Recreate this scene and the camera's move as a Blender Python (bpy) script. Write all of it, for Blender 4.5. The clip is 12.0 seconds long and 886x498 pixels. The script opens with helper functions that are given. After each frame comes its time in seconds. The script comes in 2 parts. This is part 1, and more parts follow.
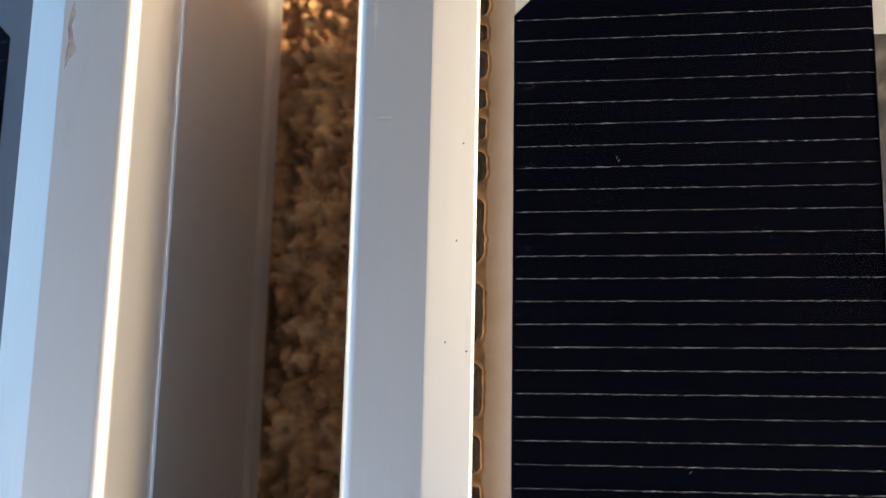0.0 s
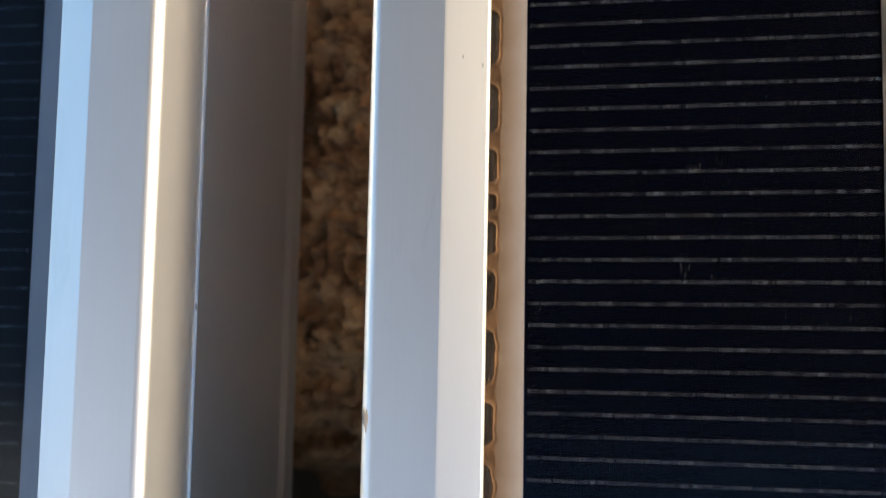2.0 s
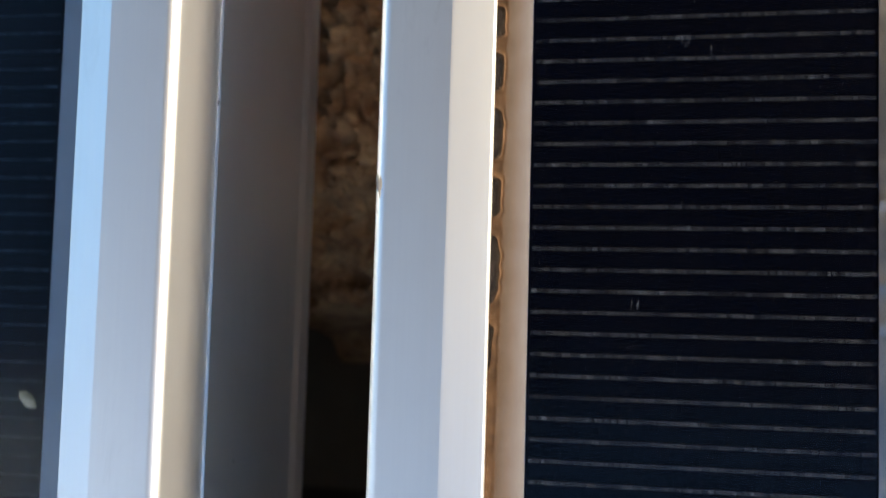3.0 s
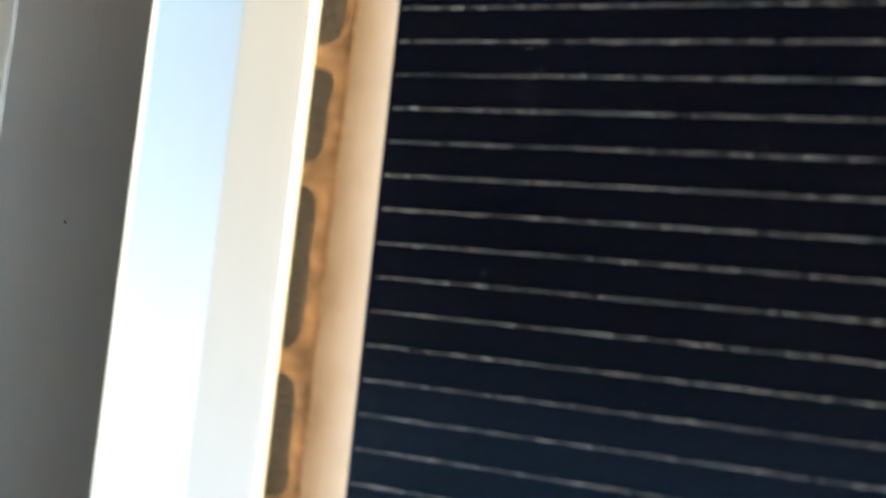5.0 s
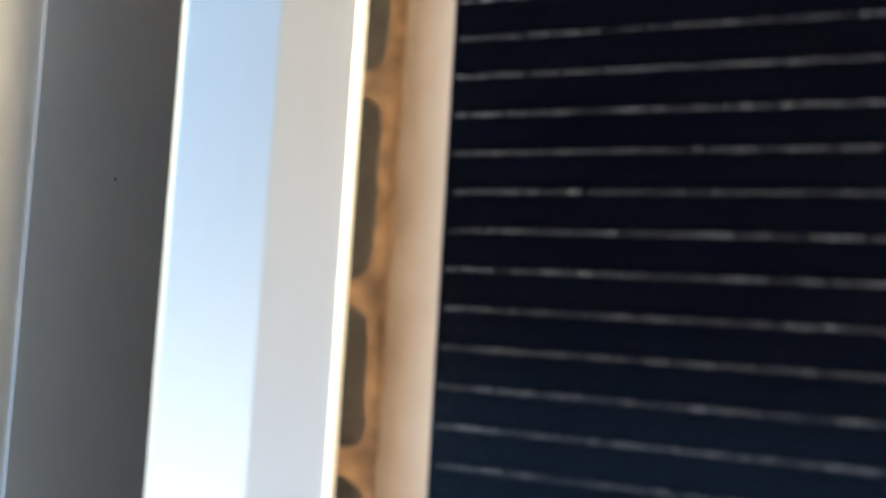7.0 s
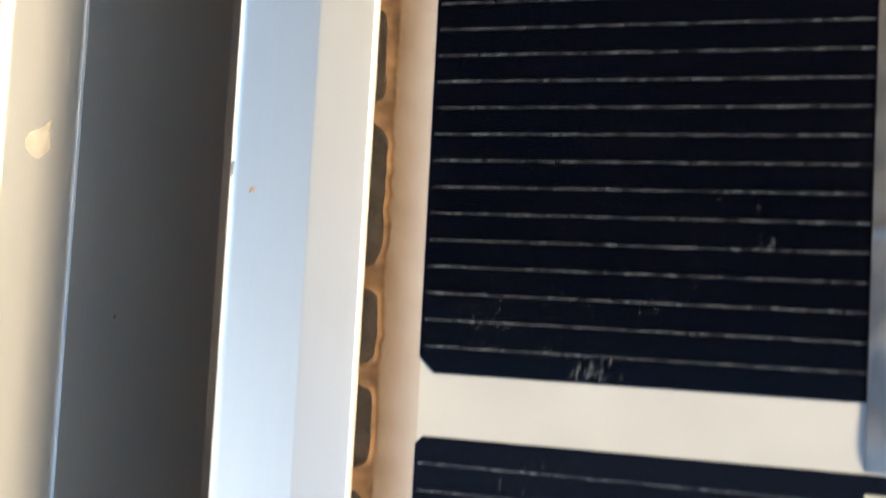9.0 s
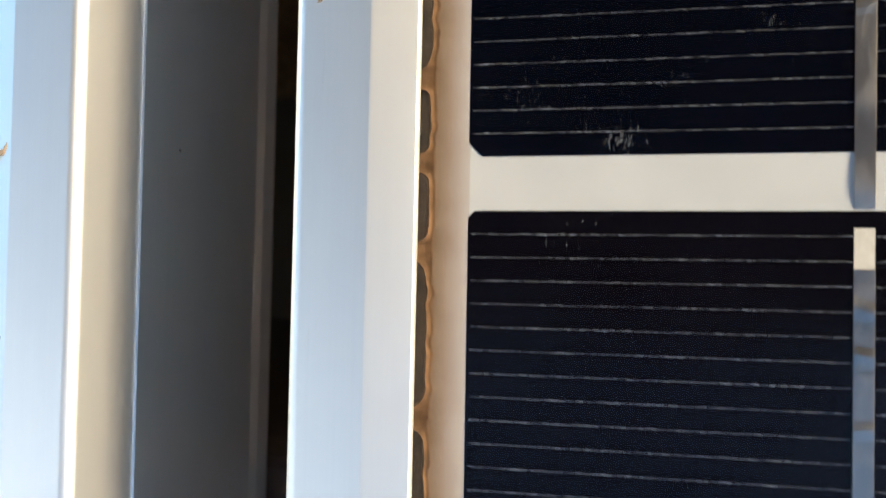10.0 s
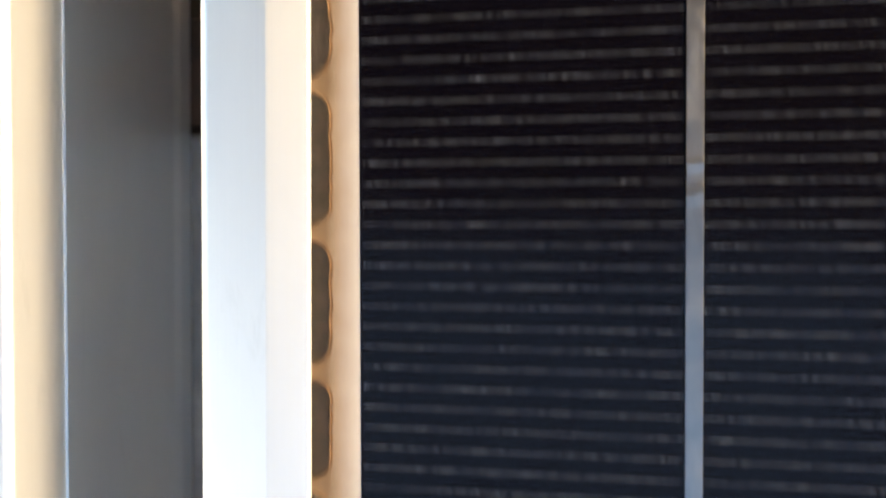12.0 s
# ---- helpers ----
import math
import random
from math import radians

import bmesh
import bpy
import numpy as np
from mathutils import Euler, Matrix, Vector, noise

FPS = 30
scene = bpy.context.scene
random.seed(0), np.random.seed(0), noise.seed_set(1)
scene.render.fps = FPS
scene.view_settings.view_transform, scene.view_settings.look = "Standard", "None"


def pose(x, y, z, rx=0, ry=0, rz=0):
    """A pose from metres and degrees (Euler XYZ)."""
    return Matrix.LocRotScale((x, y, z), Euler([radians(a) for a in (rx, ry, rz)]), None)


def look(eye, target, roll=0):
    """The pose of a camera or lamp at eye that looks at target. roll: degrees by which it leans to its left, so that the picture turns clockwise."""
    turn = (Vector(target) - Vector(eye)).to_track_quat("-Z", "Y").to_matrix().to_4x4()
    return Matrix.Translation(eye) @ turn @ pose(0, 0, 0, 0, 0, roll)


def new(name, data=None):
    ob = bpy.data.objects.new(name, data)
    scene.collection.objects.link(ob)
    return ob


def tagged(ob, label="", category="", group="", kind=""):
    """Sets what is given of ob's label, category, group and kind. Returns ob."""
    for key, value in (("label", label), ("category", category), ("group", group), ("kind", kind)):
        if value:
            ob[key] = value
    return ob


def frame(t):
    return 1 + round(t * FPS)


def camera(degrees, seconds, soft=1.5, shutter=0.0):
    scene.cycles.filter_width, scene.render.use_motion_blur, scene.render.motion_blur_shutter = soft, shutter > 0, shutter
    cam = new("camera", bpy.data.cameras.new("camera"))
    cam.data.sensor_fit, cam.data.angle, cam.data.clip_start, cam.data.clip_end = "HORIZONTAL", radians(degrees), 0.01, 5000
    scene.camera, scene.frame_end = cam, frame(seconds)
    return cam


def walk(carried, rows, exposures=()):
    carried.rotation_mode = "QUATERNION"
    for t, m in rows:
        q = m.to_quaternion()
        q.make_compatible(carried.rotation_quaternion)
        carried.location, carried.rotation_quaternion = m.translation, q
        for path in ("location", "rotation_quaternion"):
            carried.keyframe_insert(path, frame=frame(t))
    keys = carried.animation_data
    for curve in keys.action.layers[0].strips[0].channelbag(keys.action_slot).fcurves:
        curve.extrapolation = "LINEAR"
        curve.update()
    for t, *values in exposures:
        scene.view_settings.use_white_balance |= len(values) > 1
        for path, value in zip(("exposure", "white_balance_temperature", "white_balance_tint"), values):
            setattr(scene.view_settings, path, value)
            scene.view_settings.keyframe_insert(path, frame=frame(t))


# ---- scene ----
# Two framed solar panels lie side by side on rough masonry; the camera slides along the gap between them.
MM = 0.001
cam = camera(43.67, 12.0, soft=1.3, shutter=0.5)
PATH = [
    (0.0, 9.79, -46.53, 114.44, 10.549, 8.525, 1.343),
    (0.5, 9.40, -46.02, 117.21, 9.249, 9.372, 1.187),
    (1.0, 11.54, -50.67, 120.38, 8.183, 10.678, 1.317),
    (1.5, 13.30, -58.62, 120.32, 7.084, 10.834, 1.038),
    (2.0, 14.41, -66.72, 120.64, 5.177, 11.092, 1.198),
    (2.5, 14.70, -80.62, 121.32, 5.373, 11.237, 1.707),
    (3.0, 16.46, -89.28, 124.65, 3.941, 11.915, 1.775),
    (3.5, 23.57, -100.46, 122.57, 2.077, 13.411, 2.146),
    (3.7, 29.51, -103.16, 115.61, 0.831, 15.644, 2.792),
    (5.3, 34.53, -115.74, 62.47, 6.656, 23.261, 7.042),
    (5.5, 34.67, -116.38, 59.31, 6.018, 24.241, 6.824),
    (6.0, 30.77, -117.04, 57.89, 9.242, 25.058, 7.718),
    (6.5, 29.71, -116.53, 59.42, 7.247, 26.987, 6.493),
    (6.7, 29.74, -117.28, 59.15, 5.955, 26.910, 4.305),
    (8.3, 32.77, -138.22, 88.16, 4.380, 18.395, 3.602),
    (8.5, 31.94, -140.73, 91.00, 4.598, 17.844, 3.613),
    (9.0, 30.98, -146.71, 94.32, 4.006, 16.943, 3.401),
    (9.5, 27.86, -157.65, 102.24, 3.714, 16.054, 2.790),
    (10.0, 28.06, -164.88, 110.59, 1.695, 15.321, 1.318),
    (10.5, 25.64, -175.14, 115.10, 1.752, 13.495, 1.969),
    (11.0, 28.05, -190.15, 122.00, -0.111, 14.423, 1.050),
    (11.5, 32.86, -200.09, 125.23, -2.744, 13.170, -0.003),
    (11.7, 38.72, -209.65, 121.19, -1.743, 13.717, 0.101),
    (12.0, 37.74, -225.95, 125.06, -1.842, 12.203, 0.147),
]
cam.data.dof.use_dof, cam.data.dof.focus_distance, cam.data.dof.aperture_fstop = True, 0.116, 38.0
EXPOSURES = [
    (0, 0.78, 5850, 7),
    (0.8, 0.74, 5770, 7),
    (2.0, 0.80, 5720, 6),
    (3.6, 0.88, 5370, 4),
    (5.4, 2.15, 6400, -5),
    (6.0, 2.32, 5720, -7),
    (6.6, 1.40, 5820, -1),
    (8.4, 1.56, 6180, 3),
    (9.5, 1.20, 5850, 2),
    (11.0, 1.15, 6000, 3),
    (11.5, 1.24, 6080, 3),
    (12, 1.66, 6480, 4),
]
walk(cam, [(t, pose(x * MM, y * MM, z * MM, rx, ry, rz)) for t, x, y, z, rx, ry, rz in PATH], EXPOSURES)

# ---- light ----
SUN_DIR = Vector((1.0, 0.37, 0.335)).normalized()
world = bpy.data.worlds.new("sky")
scene.world = world
world.use_nodes = True
wn = world.node_tree
sky = wn.nodes.new("ShaderNodeTexSky")
sky.sky_type, sky.sun_disc = "NISHITA", False
sky.sun_elevation = math.asin(SUN_DIR.z)
sky.sun_rotation = math.atan2(SUN_DIR.x, SUN_DIR.y) % (2 * math.pi)
sky.air_density, sky.dust_density, sky.ozone_density = 1.3, 0.8, 2.6
wn.links.new(sky.outputs[0], wn.nodes["Background"].inputs[0])
wn.nodes["Background"].inputs[1].default_value = 0.15
sun = new("sun", bpy.data.lights.new("sun", "SUN"))
sun.data.energy, sun.data.angle, sun.data.color = 5.0, radians(15.0), (1.0, 0.71, 0.41)
sun.matrix_world = look(SUN_DIR * 3, (0, 0, 0))


# ---- materials ----
def shader(name):
    m = bpy.data.materials.new(name)
    m.use_nodes = True
    return m, m.node_tree, m.node_tree.nodes["Principled BSDF"]


def node(nt, kind, **inputs):
    n = nt.nodes.new(kind)
    for key, value in inputs.items():
        n.inputs[key.replace("_", " ")].default_value = value
    return n


def coords(nt, scale=(1, 1, 1), what="Object"):
    tc, mp = nt.nodes.new("ShaderNodeTexCoord"), nt.nodes.new("ShaderNodeMapping")
    mp.inputs["Scale"].default_value = scale
    nt.links.new(tc.outputs[what], mp.inputs["Vector"])
    return mp.outputs[0]


def grain(nt, vec, scale, detail=4, rough=0.55, dist=0.0):
    n = node(nt, "ShaderNodeTexNoise", Scale=scale, Detail=detail, Roughness=rough, Distortion=dist)
    nt.links.new(vec, n.inputs["Vector"])
    return n.outputs["Fac"]


def ramp(nt, fac, *stops):
    r = nt.nodes.new("ShaderNodeValToRGB")
    while len(r.color_ramp.elements) < len(stops):
        r.color_ramp.elements.new(0.5)
    for e, (at, c) in zip(r.color_ramp.elements, stops):
        e.position = at
        e.color = (*c, 1) if len(c) == 3 else c
    nt.links.new(fac, r.inputs[0])
    return r.outputs[0]


def span(nt, fac, a, b, lo, hi):
    n = node(nt, "ShaderNodeMapRange")
    for i, v in zip((1, 2, 3, 4), (a, b, lo, hi)):
        n.inputs[i].default_value = v
    nt.links.new(fac, n.inputs[0])
    return n.outputs[0]


def mix(nt, fac, a, b):
    n = nt.nodes.new("ShaderNodeMix")
    n.data_type = "RGBA"
    for sock, v in ((n.inputs[0], fac), (n.inputs[6], a), (n.inputs[7], b)):
        if isinstance(v, (int, float)):
            sock.default_value = v
        elif isinstance(v, tuple):
            sock.default_value = (*v, 1)
        else:
            nt.links.new(v, sock)
    return n.outputs[2]


def bump(nt, bsdf, height, distance, strength=1.0):
    n = node(nt, "ShaderNodeBump", Strength=strength, Distance=distance)
    nt.links.new(height, n.inputs["Height"])
    nt.links.new(n.outputs[0], bsdf.inputs["Normal"])


def anodised():
    m, nt, b = shader("anodised_aluminium")
    lines = grain(nt, coords(nt, (1, 0.006, 1)), 2600, 3, 0.6)
    cloud = grain(nt, coords(nt, (1, 0.35, 1)), 90, 5, 0.6)
    clean = mix(nt, span(nt, cloud, 0.3, 0.75, 0.0, 1.0), (0.82, 0.82, 0.82), (0.87, 0.87, 0.86))
    clean = mix(nt, span(nt, lines, 0.35, 0.7, 0.0, 0.08), clean, (0.72, 0.72, 0.72))
    rub = grain(nt, coords(nt, (1, 0.22, 1)), 160, 6, 0.7, 0.8)
    nt.links.new(mix(nt, span(nt, rub, 0.62, 0.80, 0.0, 0.22), clean, (0.46, 0.45, 0.43)), b.inputs["Base Color"])
    b.inputs["Metallic"].default_value = 0.9
    nt.links.new(span(nt, lines, 0.3, 0.7, 0.43 - 0.015, 0.43 + 0.015), b.inputs["Roughness"])
    return m


def cell_silicon(name, low, high):
    m, nt, b = shader(name)
    cloud = grain(nt, coords(nt), 60, 3)
    fine = grain(nt, coords(nt, (1, 6, 1)), 2500, 2)
    nt.links.new(mix(nt, cloud, low, high), b.inputs["Base Color"])
    nt.links.new(span(nt, fine, 0.3, 0.7, 0.42, 0.6), b.inputs["Roughness"])
    b.inputs["Specular IOR Level"].default_value = 0.012
    return m


def silver_paste():
    m, nt, b = shader("silver_paste")
    v = coords(nt, (0.6, 1, 1))
    spark = grain(nt, v, 1500, 3, 0.75)
    slow = grain(nt, v, 210, 2)
    f = nt.nodes.new("ShaderNodeMath")
    f.operation = "MULTIPLY_ADD"
    nt.links.new(span(nt, spark, 0.40, 0.70, 0.0, 1.0), f.inputs[0])
    nt.links.new(span(nt, slow, 0.3, 0.7, 0.38, 1.0), f.inputs[1])
    f.inputs[2].default_value = 0.04
    nt.links.new(mix(nt, f.outputs[0], (0.034, 0.038, 0.052), (0.28, 0.335, 0.42)), b.inputs["Base Color"])
    b.inputs["Roughness"].default_value = 0.6
    b.inputs["Metallic"].default_value = 0.15
    return m


def tinned_copper():
    m, nt, b = shader("tinned_copper")
    crease = grain(nt, coords(nt, (1, 0.5, 1)), 260, 4, 0.6, 1.5)
    nt.links.new(mix(nt, crease, (0.29, 0.28, 0.27), (0.62, 0.605, 0.585)), b.inputs["Base Color"])
    b.inputs["Metallic"].default_value = 1.0
    nt.links.new(span(nt, crease, 0.3, 0.7, 0.28, 0.42), b.inputs["Roughness"])
    bump(nt, b, crease, 0.0003, 0.35)
    return m


def plain(name, a, c, scale, rough, detail=5, relief=0.0, metal=0.0, spec=0.5):
    m, nt, b = shader(name)
    n = grain(nt, coords(nt), scale, detail, 0.62)
    nt.links.new(mix(nt, span(nt, n, 0.32, 0.68, 0.0, 1.0), a, c), b.inputs["Base Color"])
    b.inputs["Roughness"].default_value = rough
    b.inputs["Metallic"].default_value = metal
    b.inputs["Specular IOR Level"].default_value = spec
    if relief:
        bump(nt, b, n, relief)
    return m


def clear_glass():
    m, nt, b = shader("solar_glass")
    nt.nodes.remove(b)
    out = nt.nodes["Material Output"]
    fres = node(nt, "ShaderNodeFresnel", IOR=1.27)
    gl = node(nt, "ShaderNodeBsdfGlossy", Roughness=0.16)
    tr = nt.nodes.new("ShaderNodeBsdfTransparent")
    a = nt.nodes.new("ShaderNodeMixShader")
    nt.links.new(fres.outputs[0], a.inputs[0])
    nt.links.new(tr.outputs[0], a.inputs[1])
    nt.links.new(gl.outputs[0], a.inputs[2])
    # thin uneven film of dust
    film = grain(nt, coords(nt), 45, 6, 0.65)
    pores = grain(nt, coords(nt), 3800, 2, 0.5)
    dust = node(nt, "ShaderNodeBsdfDiffuse")
    dust.inputs["Color"].default_value = (0.48, 0.47, 0.60, 1)
    k = nt.nodes.new("ShaderNodeMath")
    k.operation = "MULTIPLY"
    nt.links.new(span(nt, film, 0.35, 0.75, 0.1, 1.0), k.inputs[0])
    nt.links.new(span(nt, pores, 0.45, 0.75, 0.0002, 0.0022), k.inputs[1])
    c = nt.nodes.new("ShaderNodeMixShader")
    nt.links.new(k.outputs[0], c.inputs[0])
    nt.links.new(a.outputs[0], c.inputs[1])
    nt.links.new(dust.outputs[0], c.inputs[2])
    nt.links.new(c.outputs[0], out.inputs[0])
    return m


def stucco():
    m, nt, b = shader("rough_masonry")
    n = grain(nt, coords(nt), 150, 6, 0.65)
    big = grain(nt, coords(nt), 35, 3)
    c = mix(nt, span(nt, n, 0.40, 0.62, 0.0, 1.0), (0.31, 0.140, 0.050), (0.68, 0.40, 0.175))
    nt.links.new(mix(nt, span(nt, big, 0.4, 0.7, 0.0, 0.6), c, (0.48, 0.25, 0.10)), b.inputs["Base Color"])
    b.inputs["Roughness"].default_value = 0.9
    bump(nt, b, grain(nt, coords(nt), 420, 5, 0.65), 0.0012, 1.0)
    return m


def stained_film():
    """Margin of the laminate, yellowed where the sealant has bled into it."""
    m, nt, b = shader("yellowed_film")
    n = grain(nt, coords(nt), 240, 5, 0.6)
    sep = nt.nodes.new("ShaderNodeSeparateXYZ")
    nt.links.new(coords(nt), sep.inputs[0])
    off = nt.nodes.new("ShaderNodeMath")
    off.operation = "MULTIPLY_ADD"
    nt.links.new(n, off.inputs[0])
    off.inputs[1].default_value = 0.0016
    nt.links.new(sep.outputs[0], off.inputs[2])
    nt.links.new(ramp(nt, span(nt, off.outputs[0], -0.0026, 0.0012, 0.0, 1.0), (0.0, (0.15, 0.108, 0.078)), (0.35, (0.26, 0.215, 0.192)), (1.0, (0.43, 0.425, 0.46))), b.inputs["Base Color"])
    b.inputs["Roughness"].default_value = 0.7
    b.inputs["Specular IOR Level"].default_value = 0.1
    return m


def backsheet_mat():
    m, nt, b = shader("white_backsheet")
    n = grain(nt, coords(nt), 120, 5, 0.6)
    nt.links.new(mix(nt, span(nt, n, 0.3, 0.7, 0.0, 1.0), (0.50, 0.540, 0.600), (0.56, 0.605, 0.670)), b.inputs["Base Color"])
    b.inputs["Roughness"].default_value = 0.6
    b.inputs["Specular IOR Level"].default_value = 0.2
    return m


ALU, SILVER, TIN = anodised(), silver_paste(), tinned_copper()
SILICON = cell_silicon("blue_black_silicon", (0.0003, 0.0008, 0.0034), (0.0006, 0.0014, 0.0060))
VIOLET = cell_silicon("violet_black_silicon", (0.0012, 0.0010, 0.0026), (0.0022, 0.0018, 0.0048))
GLASS, STUCCO, SHEET = clear_glass(), stucco(), backsheet_mat()
PAD = plain("busbar_print", (0.54, 0.55, 0.55), (0.65, 0.66, 0.66), 900, 0.6)
BEAD = plain("aged_sealant", (0.055, 0.033, 0.019), (0.18, 0.110, 0.064), 420, 0.75, relief=0.00015, spec=0.15)
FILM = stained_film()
# Dark floor colour stands in for the shade deep in the sealant cavities.
CAVITY_SHADE = plain("painted_cavity_shade", (0.040, 0.031, 0.028), (0.095, 0.072, 0.062), 600, 0.7, relief=0.0004)
DUST = plain("pale_dust", (0.05, 0.057, 0.068), (0.17, 0.18, 0.20), 800, 0.9)
SOIL = plain("dry_soil", (0.16, 0.11, 0.07), (0.26, 0.19, 0.13), 9, 0.95, relief=0.01)
BROWN = plain("brown_brick_edge", (0.05, 0.030, 0.022), (0.10, 0.060, 0.045), 120, 0.9, relief=0.001)
BLUE_BOUNCE = plain("pale_blue_reflector", (0.42, 0.56, 0.84), (0.50, 0.63, 0.90), 5, 0.9, relief=0.002)
# Shared by the two added screens that are never in view.
UNSEEN_DARK = plain("unseen_dark_screen", (0.095, 0.093, 0.097), (0.135, 0.13, 0.134), 4, 0.9, relief=0.002)
GREY = plain("grey_cement", (0.20, 0.195, 0.20), (0.30, 0.29, 0.29), 200, 0.9, relief=0.0008)
DROP = plain("dried_dropping", (0.23, 0.21, 0.185), (0.31, 0.285, 0.25), 700, 0.8)
RUST = plain("rust_spot", (0.34, 0.21, 0.11), (0.50, 0.36, 0.23), 1500, 0.8)
STAIN = plain("dull_water_mark", (0.50, 0.49, 0.48), (0.60, 0.59, 0.58), 300, 0.55, metal=0.8)
SOOT = plain("dark_smudge", (0.10, 0.10, 0.11), (0.26, 0.26, 0.27), 500, 0.7)
HUSK = plain("dry_husk", (0.30, 0.24, 0.14), (0.52, 0.43, 0.28), 1200, 0.7, relief=0.0002)


# ---- builders ----
def mesh_of(name, verts, faces, mats, slots=None, smooth=None):
    me = bpy.data.meshes.new(name)
    me.from_pydata([(x * MM, y * MM, z * MM) for x, y, z in verts], [], faces)
    for m in mats:
        me.materials.append(m)
    if slots:
        me.polygons.foreach_set("material_index", slots)
    if smooth:
        me.shade_smooth()
        me.set_sharp_from_angle(angle=radians(smooth))
    me.update()
    return me


def part(name, data, parent, label="", at=None):
    ob = new(name, data)
    ob.parent = parent
    if parent.type == "EMPTY":
        ob.matrix_parent_inverse = parent.matrix_basis.inverted()
    if at:
        ob.location = [v * MM for v in at]
    if label:
        ob["label"] = label
    return ob


def thing(name, at, label, category, group="", kind=""):
    e = new(name)
    e.empty_display_size = 0.02
    e.location = [v * MM for v in at]
    e.matrix_basis = Matrix.Translation(e.location)
    return tagged(e, label, category, group, kind)


def brick(x0, x1, y0, y1, z0, z1, b=0.0):
    """A box with chamfered upper edges: vertices and faces."""
    v = [(x0, y0, z0), (x1, y0, z0), (x1, y1, z0), (x0, y1, z0), (x0, y0, z1 - b), (x1, y0, z1 - b), (x1, y1, z1 - b), (x0, y1, z1 - b)]
    f = [(3, 2, 1, 0), (0, 1, 5, 4), (1, 2, 6, 5), (2, 3, 7, 6), (3, 0, 4, 7)]
    if b:
        v += [(x0 + b, y0 + b, z1), (x1 - b, y0 + b, z1), (x1 - b, y1 - b, z1), (x0 + b, y1 - b, z1)]
        f += [(4, 5, 9, 8), (5, 6, 10, 9), (6, 7, 11, 10), (7, 4, 8, 11), (8, 9, 10, 11)]
    else:
        f.append((4, 5, 6, 7))
    return v, f


def rail_profile(hem):
    """Section of the frame rail: u runs outwards from the lip's inner edge, h from its top."""
    w = LIP
    p = [(0, -hem), (0, -1.55), (0.03, -1.44), (0.09, -1.37), (0.20, -1.31), (4.42, -0.07), (4.57, -0.03), (4.72, 0.0)]
    r = 1.45
    for i in range(25):
        a = math.pi / 2 * i / 24
        p.append((w - r + r * math.sin(a), -0.10 - r + r * math.cos(a)))
    p += [(w, -12.7), (w + 0.24, -12.82), (w + 0.24, -13.06), (w, -13.18), (w, -44.6), (w + 0.42, -46.4), (w + 0.6, -49.6), (w + 0.3, -50.0)]
    p += [(w - 14, -50.0), (w - 14, -48.4), (w - 1.6, -48.4), (w - 1.6, -12.2), (1.0, -12.2), (1.0, -11.0), (w - 2.6, -11.0), (w - 2.6, -hem)]
    return p


def rail(name, side, inner, top, along, y0, y1, hem):
    """A straight rail; side +1 puts its outer wall towards greater x (or y)."""
    prof = rail_profile(hem)
    n = len(prof)
    verts = []
    for y in (y0, y1):
        for u, h in prof:
            a = inner + side * u
            verts.append((a, y, top + h) if along == "y" else (y, a, top + h))
    faces = [(i, (i + 1) % n, n + (i + 1) % n, n + i) for i in range(n)] + [tuple(range(n)), tuple(range(2 * n - 1, n - 1, -1))]
    me = mesh_of(name, verts, faces, [ALU])
    bm = bmesh.new()
    bm.from_mesh(me)
    bmesh.ops.recalc_face_normals(bm, faces=bm.faces)
    bm.to_mesh(me)
    bm.free()
    me.shade_smooth()
    me.set_sharp_from_angle(angle=radians(6))
    return me


LIP = 13.08          # width of the frame's upper lip
PITCH = 2.385        # spacing of the silver fingers
CELL, STEP = 155.0, 160.6
LEAN = 0.0054        # the cell strings lie slightly askew in the near frame
rng = np.random.default_rng(7)


def cell_mesh(q, mat):
    c, s, t = 1.4, CELL, 0.045
    plan = [(q, 0), (s - q, 0), (s, -q), (s, c - s), (s - c, -s), (c, -s), (0, c - s), (0, -q)]
    v = [(x, y, z) for z in (-t, 0) for x, y in plan]
    f = [tuple(range(8)), tuple(range(15, 7, -1))] + [(i, 8 + i, 8 + (i + 1) % 8, (i + 1) % 8) for i in range(8)]
    return mesh_of("cell", v, f, [mat])


def finger_mesh(steps):
    """64 printed lines with ragged edges, each a low ridge."""
    v, f = [], []
    for k in range(64):
        y = -2.4 - PITCH * k
        for i in range(steps + 1):
            x = 0.35 + (CELL - 0.7) * i / steps
            thick = noise.noise(Vector((x * 0.8, y * 3.1, 4.0))) + 0.6 * noise.noise(Vector((x * 2.6, y * 3.1, 9.0)))
            w = max(0.016, 0.046 + 0.032 * thick + (rng.random() - 0.5) * 0.075)
            o = (rng.random() - 0.5) * 0.075 + 0.03 * noise.noise(Vector((x * 1.3, y * 3.1, 1.0)))
            b = len(v)
            v += [(x, y + o - w, 0.004), (x, y + o, 0.030), (x, y + o + w, 0.004)]
            if i:
                f += [(b - 3, b, b + 1, b - 2), (b - 2, b + 1, b + 2, b - 1)]
    return mesh_of("grid_fingers", v, f, [SILVER])


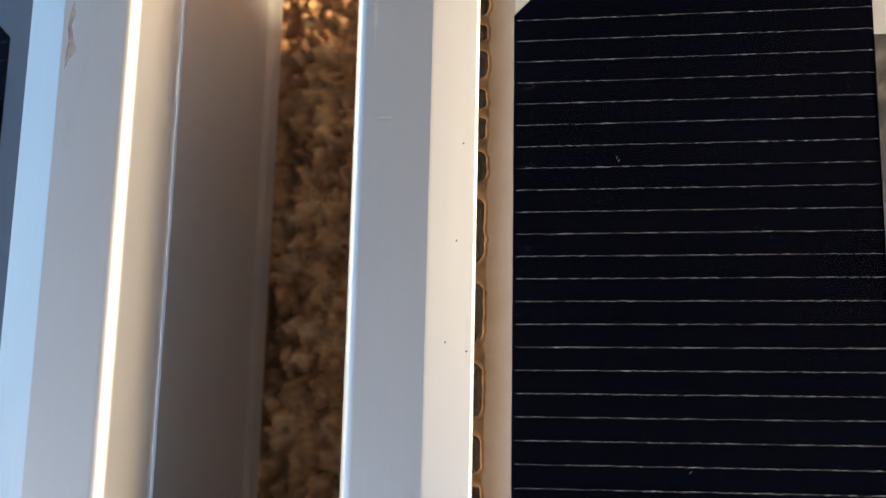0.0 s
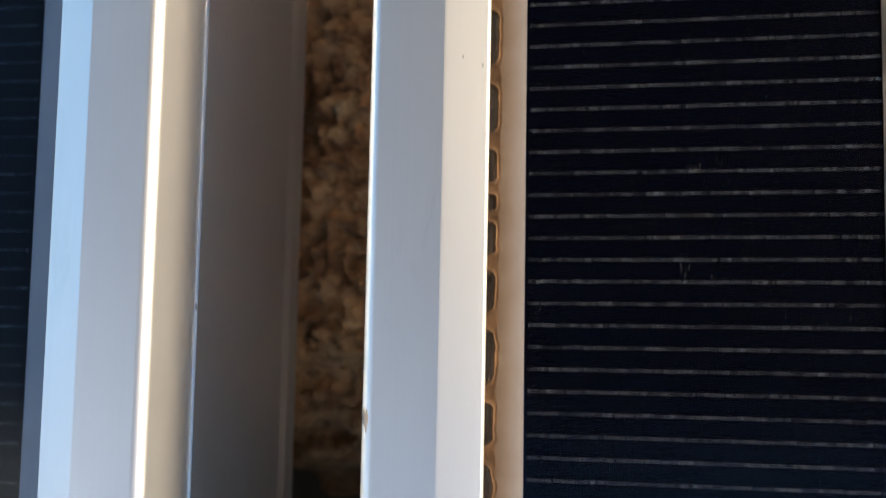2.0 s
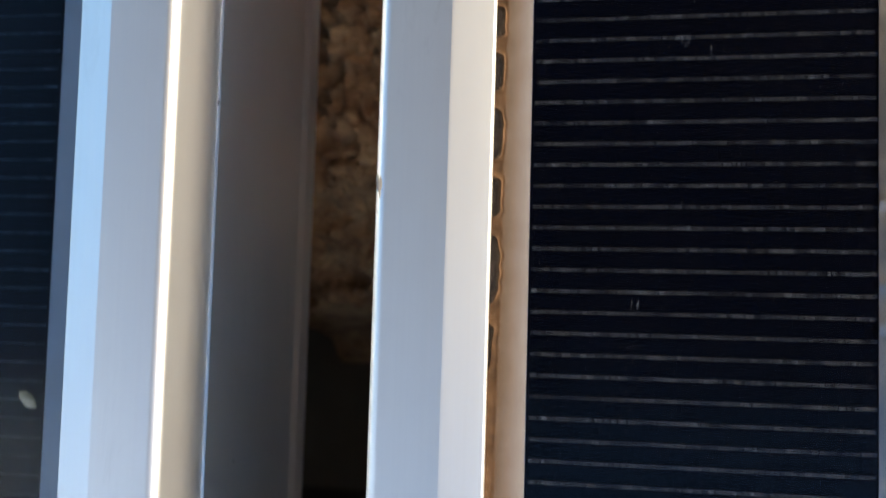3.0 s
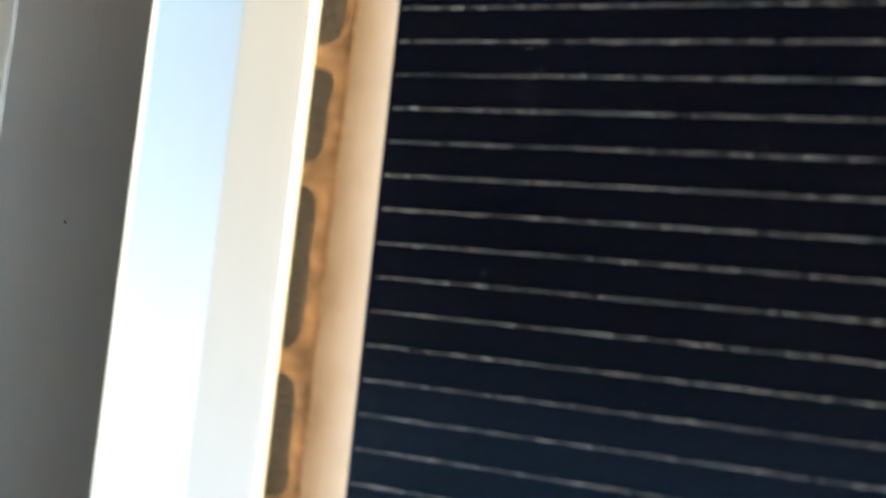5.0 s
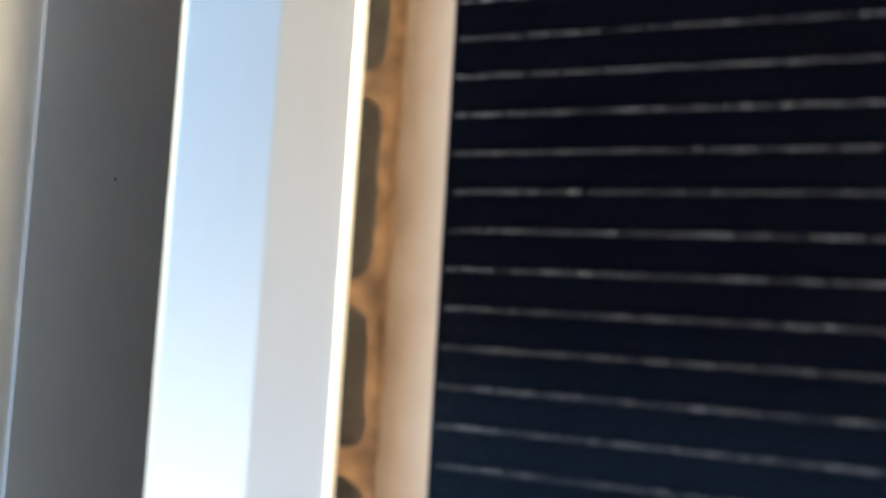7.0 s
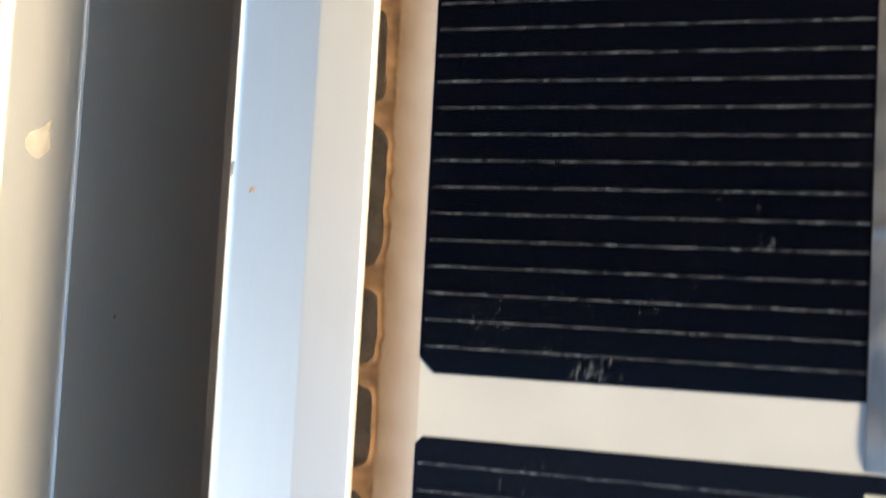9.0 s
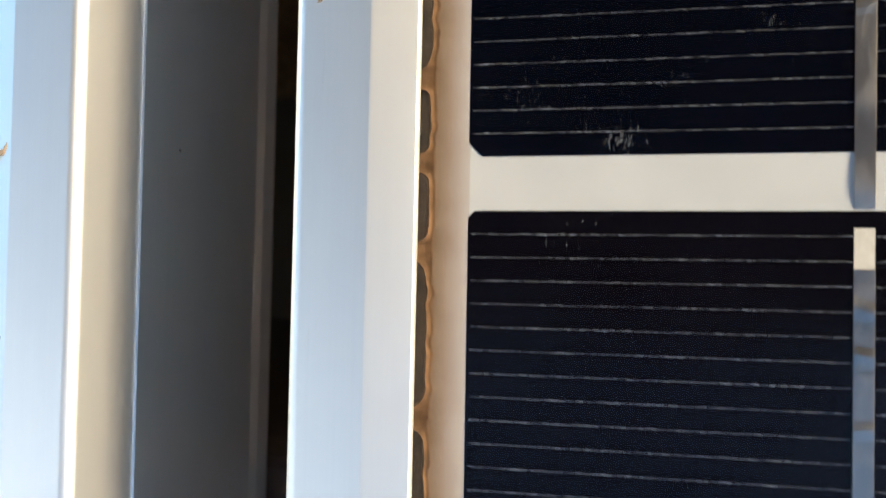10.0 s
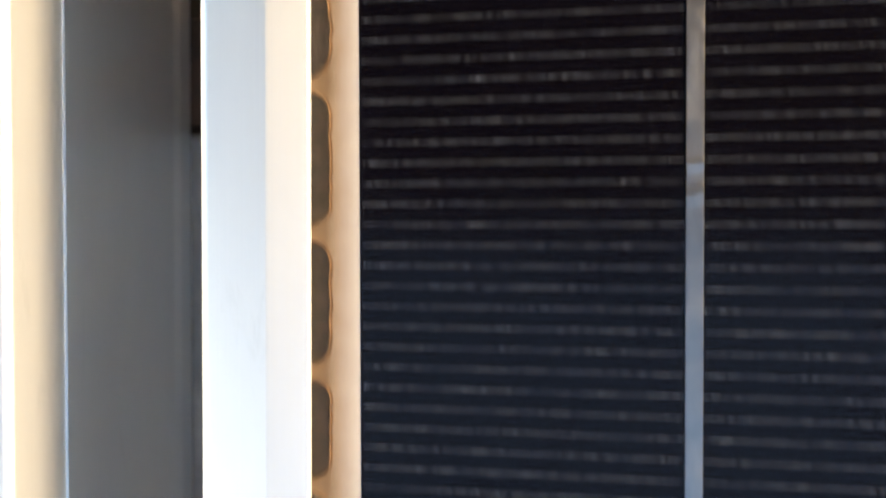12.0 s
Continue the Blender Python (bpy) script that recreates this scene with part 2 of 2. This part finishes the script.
def ribbon_mesh(seed, creases=()):
    """Tinned ribbon soldered along a cell; its end dips through the gap under the next cell."""
    r = np.random.default_rng(seed)
    v, f = [], []
    ys = list(np.linspace(-5.5, -CELL + 0.3, 420)) + [-CELL - 0.5, -CELL - 1.4, -CELL - 2.6, -CELL - 3.8, -CELL - 4.6, -CELL - 5.4]
    zs = [0.02] * 420 + [0.02, 0.04, 0.07, 0.04, -0.02, -0.12]
    tilt = 0.0
    for y, z in zip(ys, zs):
        tilt = 0.95 * tilt + r.normal() * 0.008
        j = r.normal() * 0.008
        b = len(v)
        for x, e in ((-0.97, 0.03), (-0.92, 0.11), (0.0, 0.13), (0.92, 0.11), (0.97, 0.03)):
            fold = sum(0.16 * math.exp(-((y - c - k * x) / 0.42) ** 2) for c, k in creases)
            v.append((x + j, y, z + e + tilt * x + fold))
        if b:
            f += [(b - 5 + i, b - 4 + i, b + 1 + i, b + i) for i in range(4)]
    return mesh_of("ribbon", v, f, [TIN], smooth=40)


def pad_mesh():
    v, f = brick(-0.93, 0.93, -5.6, -1.6, -0.02, 0.03)
    return mesh_of("solder_pad", v, f, [PAD])


CELL_MES, FINE_ME, COARSE_ME, PAD_ME = [cell_mesh(1.8, SILICON), cell_mesh(0.7, VIOLET)], finger_mesh(620), finger_mesh(3), pad_mesh()
CREASES = [((-77.8, 0.5), (-87.0, -0.4), (-91.0, 0.6), (-111.3, -0.5), (-141.0, 0.5)),
           ((-9.3, -0.6), (-13.6, -0.3), (-20.6, 0.2), (-36.0, -0.3), (-40.2, 0.5), (-62.5, 0.3), (-65.9, 0.7)), ((-50.0, 0.5), (-120.0, -0.5))]
RIBBONS = [ribbon_mesh(k, c) for k, c in enumerate(CREASES)]


def solar_panel(label, side, edge, glass_z, lip_x, lip_z, first_y, end_y, lean, hem, cell_mes):
    """side: the way from the cells to the rail beside the gap (-1: rail at smaller x). edge: x of the cells' border there."""
    cols, rows, far = 6, 10, 158.0
    span_x = cols * far - 3
    base = lip_z - 50.0
    p = thing("solar_panel", (lip_x + side * LIP, end_y, base), label, "solar panel", "solar panels on the masonry")
    y_far = first_y - rows * STEP + 5.5 - 12.0
    out_far = edge - side * (span_x + 12.0)
    part("frame_rail", rail("frame_rail", side, lip_x, lip_z, "y", y_far - LIP, end_y, hem), p, "silver anodised rail with a ridge line")
    part("frame_rail", rail("frame_rail", -side, out_far, lip_z, "y", y_far - LIP, end_y, hem), p)
    xa, xb = sorted((lip_x + side * (LIP - 1.6), out_far - side * (LIP - 1.6)))
    part("end_rail", rail("end_rail", 1, end_y - LIP, lip_z - 0.004, "x", xa, xb, hem), p)
    part("end_rail", rail("end_rail", -1, y_far, lip_z - 0.004, "x", xa, xb, hem), p)
    # laminate
    a, b = sorted((edge + side * (1.2 if side < 0 else 9.0), out_far - side * 4))
    v, f = brick(a, b, y_far - 4, end_y - LIP + 4, glass_z - 1.5, glass_z - 0.05)
    part("backsheet", mesh_of("backsheet", v, f, [SHEET]), p, "off-white plastic backing sheet")
    a, b = sorted((lip_x + side * 2.6, out_far - side * 2.6))
    v, f = brick(a, b, y_far - 2.6, end_y - LIP + 2.6, glass_z + 0.5, glass_z + 3.3)
    g = part("glass", mesh_of("glass", v, f, [GLASS]), p, "clear cover glass with a film of dust")
    g.visible_shadow = False
    for c in range(cols):
        for r in range(rows):
            x0 = edge + c * far if side < 0 else edge - CELL - c * far
            y0 = first_y - r * STEP
            cell = part("cell", cell_mes[min(r, 1)], p, "", (x0 - lean * (y0 + 100), y0 + lean * (x0 - edge), glass_z))
            cell.rotation_euler.z = lean
            fine = c == 0 and r < 2
            tagged(part("grid_fingers", FINE_ME if fine else COARSE_ME, cell), kind="stuff")
            for bx in (38.42, CELL - 38.42):
                part("ribbon", RIBBONS[(r + c + int(bx > 80)) % 3], cell, "", (bx, 0, 0))
                part("solder_pad", PAD_ME, cell, "", (bx, 0, 0))
    return p


def sealant_strip(panel, side, glass_z, lip_x, y0, y1, bulges, step):
    """The bead squeezed out along the lip: between the swellings it draws back and leaves dark rounded cavities."""
    r = np.random.default_rng(11)
    v, f, slot = [], [], []
    marks = sorted(bulges, reverse=True)
    cols = 12
    for y in np.arange(y0, y1, -step):
        width = 0.0
        for hi, lo in zip(marks, marks[1:]):
            if lo <= y <= hi:
                half = max(0.4, (hi - lo) / 2 - min(0.7, 0.10 * (hi - lo)))
                k = min(1.0, abs(y - (hi + lo) / 2) / half)
                width = max(0.0, 1 - k ** 8) ** 0.5
        n1 = noise.noise(Vector((y * 0.33, 3.1, 0))) * 0.22 + noise.noise(Vector((y * 1.1, 9.0, 0))) * 0.06
        n2 = noise.noise(Vector((y * 0.8, 17.0, 0)))
        n3 = noise.noise(Vector((y * 1.7, 29.0, 0)))
        near_end = min(1.0, max(0.0, (y + 100) / 14))
        e = -3.3 + (2.38 + 1.12 * near_end + 0.75 * min(1.0, max(0.0, (-124 - y) / 8)) + 0.9 * min(1.0, max(0.0, (-185 - y) / 20)) + n1) * width + 0.15 * n2
        rim = (0.48 - 0.2 * near_end) * (1 + 0.3 * n2) + 0.1 * (1 - width)
        rim = max(rim, 0.12 + 0.2 * near_end + 0.2 * n2 + 0.3 * n1 - e)
        rim += 0.16 * n3
        rim *= 1 - 0.6 * min(1.0, max(0.0, (-180 - y) / 15))
        last = 3.86 - LEAN * (y + 100)
        rest = last - e - rim
        top = 0.34 + 0.08 * n2
        b = len(v)
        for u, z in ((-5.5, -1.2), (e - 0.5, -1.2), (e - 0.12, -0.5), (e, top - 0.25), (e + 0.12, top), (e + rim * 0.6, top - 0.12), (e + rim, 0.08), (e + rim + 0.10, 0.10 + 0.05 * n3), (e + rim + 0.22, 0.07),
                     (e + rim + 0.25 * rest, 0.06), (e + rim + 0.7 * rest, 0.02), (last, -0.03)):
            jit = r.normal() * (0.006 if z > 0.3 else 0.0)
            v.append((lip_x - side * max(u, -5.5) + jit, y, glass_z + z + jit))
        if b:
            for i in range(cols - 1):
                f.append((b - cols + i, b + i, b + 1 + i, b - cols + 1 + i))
                # slot 0: cavity floor with its shade painted in
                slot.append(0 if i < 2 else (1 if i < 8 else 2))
    if side < 0:
        f = [q[::-1] for q in f]
    me = mesh_of("sealant_bead", v, f, [CAVITY_SHADE, BEAD, FILM], slot, smooth=60)
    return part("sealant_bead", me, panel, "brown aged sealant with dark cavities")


def patch(name, panel, mat, pts, axis, height=0.06, label=""):
    """A thin raised stain: outline in the plane of a face, with its rim lower than its middle."""
    n = len(pts)
    ca, cb = sum(a for a, _, _ in pts) / n, sum(b for _, b, _ in pts) / n
    c0 = pts[0][2]
    ring = [(a, b, c0) for a, b, _ in pts]
    inner = [(ca + (a - ca) * 0.75, cb + (b - cb) * 0.75, c0 + height) for a, b, _ in pts]
    foot = [(a, b, c0 - 0.15) for a, b, _ in pts]
    v = foot + ring + inner
    f = [(i, (i + 1) % n, n + (i + 1) % n, n + i) for i in range(n)] + [(n + i, n + (i + 1) % n, 2 * n + (i + 1) % n, 2 * n + i) for i in range(n)]
    f.append(tuple(range(2 * n, 3 * n)))
    if axis == "x":
        v = [(c, a, b) for a, b, c in v]
    return part(name, mesh_of(name, v, f, [mat], smooth=50), panel, label)


def blot(rx, ry, x, y, z, seed, n=18, rough=0.25, turn=0.0):
    r = np.random.default_rng(seed)
    ph = r.random(4) * 6.28
    out = []
    for i in range(n):
        a = 2 * math.pi * i / n
        k = 1 + rough * (0.6 * math.sin(2 * a + ph[0]) + 0.5 * math.sin(3 * a + ph[1]) + 0.4 * math.sin(5 * a + ph[2]))
        px, py = rx * k * math.cos(a), ry * k * math.sin(a)
        out.append((x + px * math.cos(turn) - py * math.sin(turn), y + px * math.sin(turn) + py * math.cos(turn), z))
    return out


# ---- the ground and the masonry ----
v, f = brick(-400000, 400000, -400000, 400000, -700, -520)
tagged(new("ground", mesh_of("ground", v, f, [SOIL])), "dry brown soil far below the panels", "ground", kind="structure")

# Added out of view: sunlit pale blue reflector for the frame lips.
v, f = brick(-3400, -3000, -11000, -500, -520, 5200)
tagged(new("reflector_west", mesh_of("reflector_west", v, f, [BLUE_BOUNCE])), "unseen pale blue wall added to brighten reflections in the frame lips", "wall", kind="structure")

# Added blocker overhead, unseen: keeps the sky out of glass and lip reflections.
v, f = brick(-1500, 3000, -290, 5000, 2400, 2550)
tagged(new("ceiling", mesh_of("ceiling", v, f, [UNSEEN_DARK])), "unseen dark slab added overhead to dim reflections", "ceiling", kind="structure")
# Unseen screen added below the overhead slab, in the same dark colour.
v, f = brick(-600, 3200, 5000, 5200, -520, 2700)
tagged(new("screen_north", mesh_of("screen_north", v, f, [UNSEEN_DARK])), "unseen dark screen added to close the north side", "wall", kind="structure")

block = thing("masonry_block", (0, 200, -520), "rough brown rendered masonry block under the panels", "masonry")
v, f = brick(-900, 900, -58, 560, -520, -56.0)
part("core", mesh_of("core", v, f, [STUCCO]), block)
gx, gy = np.arange(-58, -10, 0.36), np.arange(-100, 62, 0.36)
v, f = [], []
for j, y in enumerate(gy):
    for i, x in enumerate(gx):
        q = Vector((x, y, 0))
        h = 1.0 * noise.noise(q * 0.15) + 1.5 * noise.noise(q * 0.33 + Vector((7, 2, 5))) + 1.7 * noise.noise(q * 0.62) + 0.9 * noise.noise(q * 1.2 + Vector((4, 4, 1))) + 0.4 * noise.noise(q * 2.3 + Vector((2, 8, 6)))
        stones = 0.42 - noise.voronoi(q * 0.36 + Vector((0.2 * h, 0.2 * h, 0)))[0][0]
        h = 1.25 * h + 5.2 * stones
        past = max(0.0, -66 + 8 * noise.noise(q * 0.12) - y)
        drop = 0.3 * past + 0.05 * past * past
        v.append((x, y, -49.4 + 6.0 * math.tanh(h / 6.5) - drop - (3.0 if j in (0, len(gy) - 1) or i in (0, len(gx) - 1) else 0)))
n = len(gx)
f = [(j * n + i, j * n + i + 1, (j + 1) * n + i + 1, (j + 1) * n + i) for j in range(len(gy) - 1) for i in range(n - 1)]
part("render_coat", mesh_of("render_coat", v, f, [STUCCO], smooth=75), block, "coarse warm brown roughcast")

sill = thing("masonry_block", (0, -900, -520), "grey cement block with a brown edge under the panels", "masonry")
v, f = brick(-900, 900, -1700, -213.2, -520, -43.4, 1.0)
part("core", mesh_of("core", v, f, [GREY]), sill, "grey cement")
v, f = brick(-900, 900, -213.1, -193.5, -520, -47.0, 1.5)
part("edge_course", mesh_of("edge_course", v, f, [BROWN]), sill, "dark brown edge course")

# ---- the panels ----
NEAR = dict(edge=0.0, glass_z=0.0, lip_x=-3.76, lip_z=6.65, lean=LEAN, hem=2.2, cell_mes=CELL_MES)
FAR = dict(edge=-62.4, glass_z=-4.0, lip_x=-54.25, lip_z=7.0, lean=0.0, hem=7.3, cell_mes=[cell_mesh(1.8, VIOLET), CELL_MES[1]])
right = solar_panel("dark solar panel in a raised silver frame, streaked with dust", -1, first_y=2.4, end_y=27.0, **NEAR)
left = solar_panel("dark violet solar panel with deep-set glass in a silver frame", 1, first_y=3.62, end_y=27.0, **FAR)

# swellings of the bead along the near rail, in finger spacings
SWELL = [-3.5, -1.6, 0.0, 1.15, 3.05, 4.4, 5.9, 7.9, 11.75, 15.3, 18.5, 20.75, 21.9, 24.1, 26.8, 30.2, 32.9, 37.2, 40.5, 44.1, 49.75, 54.2, 60.6, 64.25, 68.1, 75.4,
         81.1, 88.4, 95.75, 102.7, 108.4, 114.0, 120.0]
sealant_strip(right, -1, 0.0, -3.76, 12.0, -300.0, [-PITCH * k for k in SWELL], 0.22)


# ---- marks and dust on them ----
def dust_specks(panel, top, spots, scatter, x_range, y_range, seed):
    """Crumbs of dust and short dried streaks lying on the glass."""
    r = np.random.default_rng(seed)
    v, f = [], []

    def crumb(x, y, lx, ly, turn):
        b = len(v)
        m = 6
        for i in range(m):
            a = 2 * math.pi * i / m
            k = 0.7 + 0.6 * r.random()
            px, py = lx * k * math.cos(a), ly * k * math.sin(a)
            v.append((x + px * math.cos(turn) - py * math.sin(turn), y + px * math.sin(turn) + py * math.cos(turn), top - 0.01))
        v.append((x, y, top + min(lx, ly) * 0.6))
        f.extend((b + i, b + (i + 1) % m, b + m) for i in range(m))

    for x, y, count, spread, size in spots:
        for _ in range(count):
            s = 0.62 * size * (0.3 + r.random())
            crumb(x + r.normal() * spread, y + r.normal() * spread * 0.7, s * 4.2, s * 0.38, 1.25 + r.normal() * 0.25)
    for _ in range(scatter):
        s = 0.012 + 0.028 * r.random() ** 3
        crumb(x_range[0] + r.random() * (x_range[1] - x_range[0]), y_range[0] + r.random() * (y_range[1] - y_range[0]), s * (1 + r.random()), s, r.random() * 3)
    me = mesh_of("dust_specks", v, f, [DUST])
    return tagged(part("dust_specks", me, panel, "pale specks and dried streaks of dust"), kind="stuff")


dust_specks(right, 3.32, [(16.2, -151.5, 34, 0.9, 0.12), (16.5, -149.5, 16, 2.8, 0.08), (10.0, -148.0, 22, 3.0, 0.06), (12.0, -160.0, 26, 2.6, 0.07), (6.2, -146.5, 10, 1.2, 0.06),
                            (16.8, -58.4, 9, 0.5, 0.09), (20.2, -59.6, 4, 0.4, 0.07), (1.5, -63.1, 3, 0.25, 0.10), (12.4, -87.3, 6, 0.6, 0.08), (11.3, -98.4, 12, 1.8, 0.06),
                            (11.4, -92.3, 18, 2.6, 0.06), (10.5, -16.8, 5, 0.25, 0.07), (8.6, -21.0, 3, 0.3, 0.06), (24.5, -24.0, 3, 0.3, 0.06), 
                            (1.45, -17.5, 45, 0.45, 0.026), (1.5, -8.5, 50, 0.45, 0.026), (1.4, -26.0, 20, 0.35, 0.026), (13.0, -12.0, 25, 3.0, 0.03), (22.0, -46.0, 10, 2.0, 0.05), (30.0, -62.0, 6, 2.0, 0.06),
                            (12.0, -149.0, 40, 4.5, 0.045), (24.0, -143.0, 14, 3.0, 0.045), (30.2, -140.4, 8, 0.8, 0.07), (7.8, -146.9, 14, 1.2, 0.06), (21.1, -145.5, 8, 0.8, 0.07),
                            (18.0, -47.5, 4, 0.4, 0.09), (9.6, -106.1, 8, 1.0, 0.035), (11.3, -99.7, 6, 0.5, 0.045)],
            900, (-1, 60), (-260, 12), 5)
dust_specks(left, -0.68, [(-70.0, -60.0, 10, 4.0, 0.05)], 250, (-95, -60), (-260, 12), 6)

wall_x, lip = -41.17, 6.65
drop = [(-133.9, -1.2), (-133.4, -0.2), (-132.5, 0.0), (-131.6, -0.7), (-131.2, -1.9), (-130.6, -3.0), (-129.6, -3.9), (-130.5, -3.9), (-131.4, -3.6), (-132.0, -4.1), (-132.9, -4.0), (-133.7, -3.0), (-134.1, -2.1)]
patch("dropping", left, DROP, [(a, b + 2.7, wall_x) for a, b in drop], "x", 0.05, "dried pale dropping")
patch("speck", left, SOOT, blot(0.16, 0.2, -109.2, -15.7, wall_x, 3), "x", 0.03)
patch("speck", left, SOOT, blot(0.2, 0.16, -149.9, -15.0, wall_x, 13), "x", 0.03)
patch("nick", left, DROP, blot(0.55, 0.3, -62.8, -5.9, wall_x + 0.1, 14, rough=0.4), "x", 0.08, "bright nick beside the ridge line")
patch("rust_speck", right, RUST, blot(0.30, 0.26, -13.97, -137.3, lip - 0.09, 4, rough=0.4), "z", 0.03, "small rust spot")
patch("chip", right, SOOT, blot(0.16, 0.5, -16.2, -135.4, lip - 0.20, 5, rough=0.4), "z", 0.06, "dark chip on the edge")
patch("chip", right, DROP, blot(0.28, 1.2, -16.2, -74.7, lip - 0.20, 8, rough=0.5), "z", 0.05, "scuffed chip on the edge")
for i, (x, y) in enumerate(((-5.14, -15.4), (-6.49, -35.9), (-4.45, -36.75), (-5.6, -25.6))):
    patch("speck", right, SOOT, blot(0.09, 0.11, x, y, lip - 0.03 - max(0.0, (x + 8.33) * 0.295), 20 + i), "z", 0.05)
trail = [(-14.7, -12.9), (-13.0, -12.75), (-11.2, -12.3), (-9.6, -11.6), (-8.9, -10.9), (-9.5, -11.8), (-11.1, -12.55), (-13.0, -13.0)]
patch("smudge", right, STAIN, [(x, y, lip - 0.06) for x, y in trail], "z", 0.004, "faint curved water mark")
patch("smudge", right, STAIN, blot(0.16, 3.0, -8.85, -14.2, lip - 0.04, 41, rough=0.4), "z", 0.004, "faint water mark along the crease")
patch("smudge", right, STAIN, blot(0.5, 2.2, -14.4, -3.0, lip - 0.09, 42, rough=0.6, turn=0.1), "z", 0.004, "faint grey water mark")
scuff = [(-48.5, 1.8), (-48.2, 0.0), (-48.6, -1.2), (-48.3, -2.6), (-47.9, -4.4), (-48.6, -6.0), (-49.2, -8.3), (-49.1, -5.6), (-48.8, -3.5), (-49.1, -1.6), (-48.9, 0.5)]
patch("smudge", left, SOOT, [(x, y, 6.98) for x, y in scuff], "z", 0.012, "dark scuff")
patch("smudge", left, RUST, blot(0.35, 1.0, -50.7, -152.3, 6.80, 9, rough=0.5, turn=-0.7), "z", 0.04, "brown smear")
patch("smudge", left, STAIN, blot(0.3, 0.4, -50.55, -173.0, 6.82, 31, rough=0.5), "z", 0.02, "faint grey smear")
patch("smudge", left, STAIN, blot(0.5, 0.7, -44.1, -226.3, 6.92, 32, rough=0.5), "z", 0.02, "faint grey smear")

# a dry seed husk on the lower panel's glass
husk = thing("seed_husk", (-62.4, -101.0, -0.68), "dry straw-coloured seed husk on the glass", "husk")
v, f = [], []
for i in range(9):
    u = -1 + 2 * i / 8
    for j in range(10):
        a = 2 * math.pi * j / 10
        k = math.sqrt(max(0.02, 1 - u * u)) * (1 + 0.15 * math.sin(3 * a + i))
        x, y, z = 1.5 * u, 0.7 * k * math.cos(a), 0.45 * k * math.sin(a) + 0.42
        v.append((-62.4 + x * 0.8 - y * -0.6, -101.0 - x * 0.6 + y * 0.8, -0.68 + z))
f = [(i * 10 + j, i * 10 + (j + 1) % 10, (i + 1) * 10 + (j + 1) % 10, (i + 1) * 10 + j) for i in range(8) for j in range(10)]
f += [tuple(range(9, -1, -1)), tuple(range(80, 90))]
part("shell", mesh_of("shell", v, f, [HUSK], smooth=50), husk)
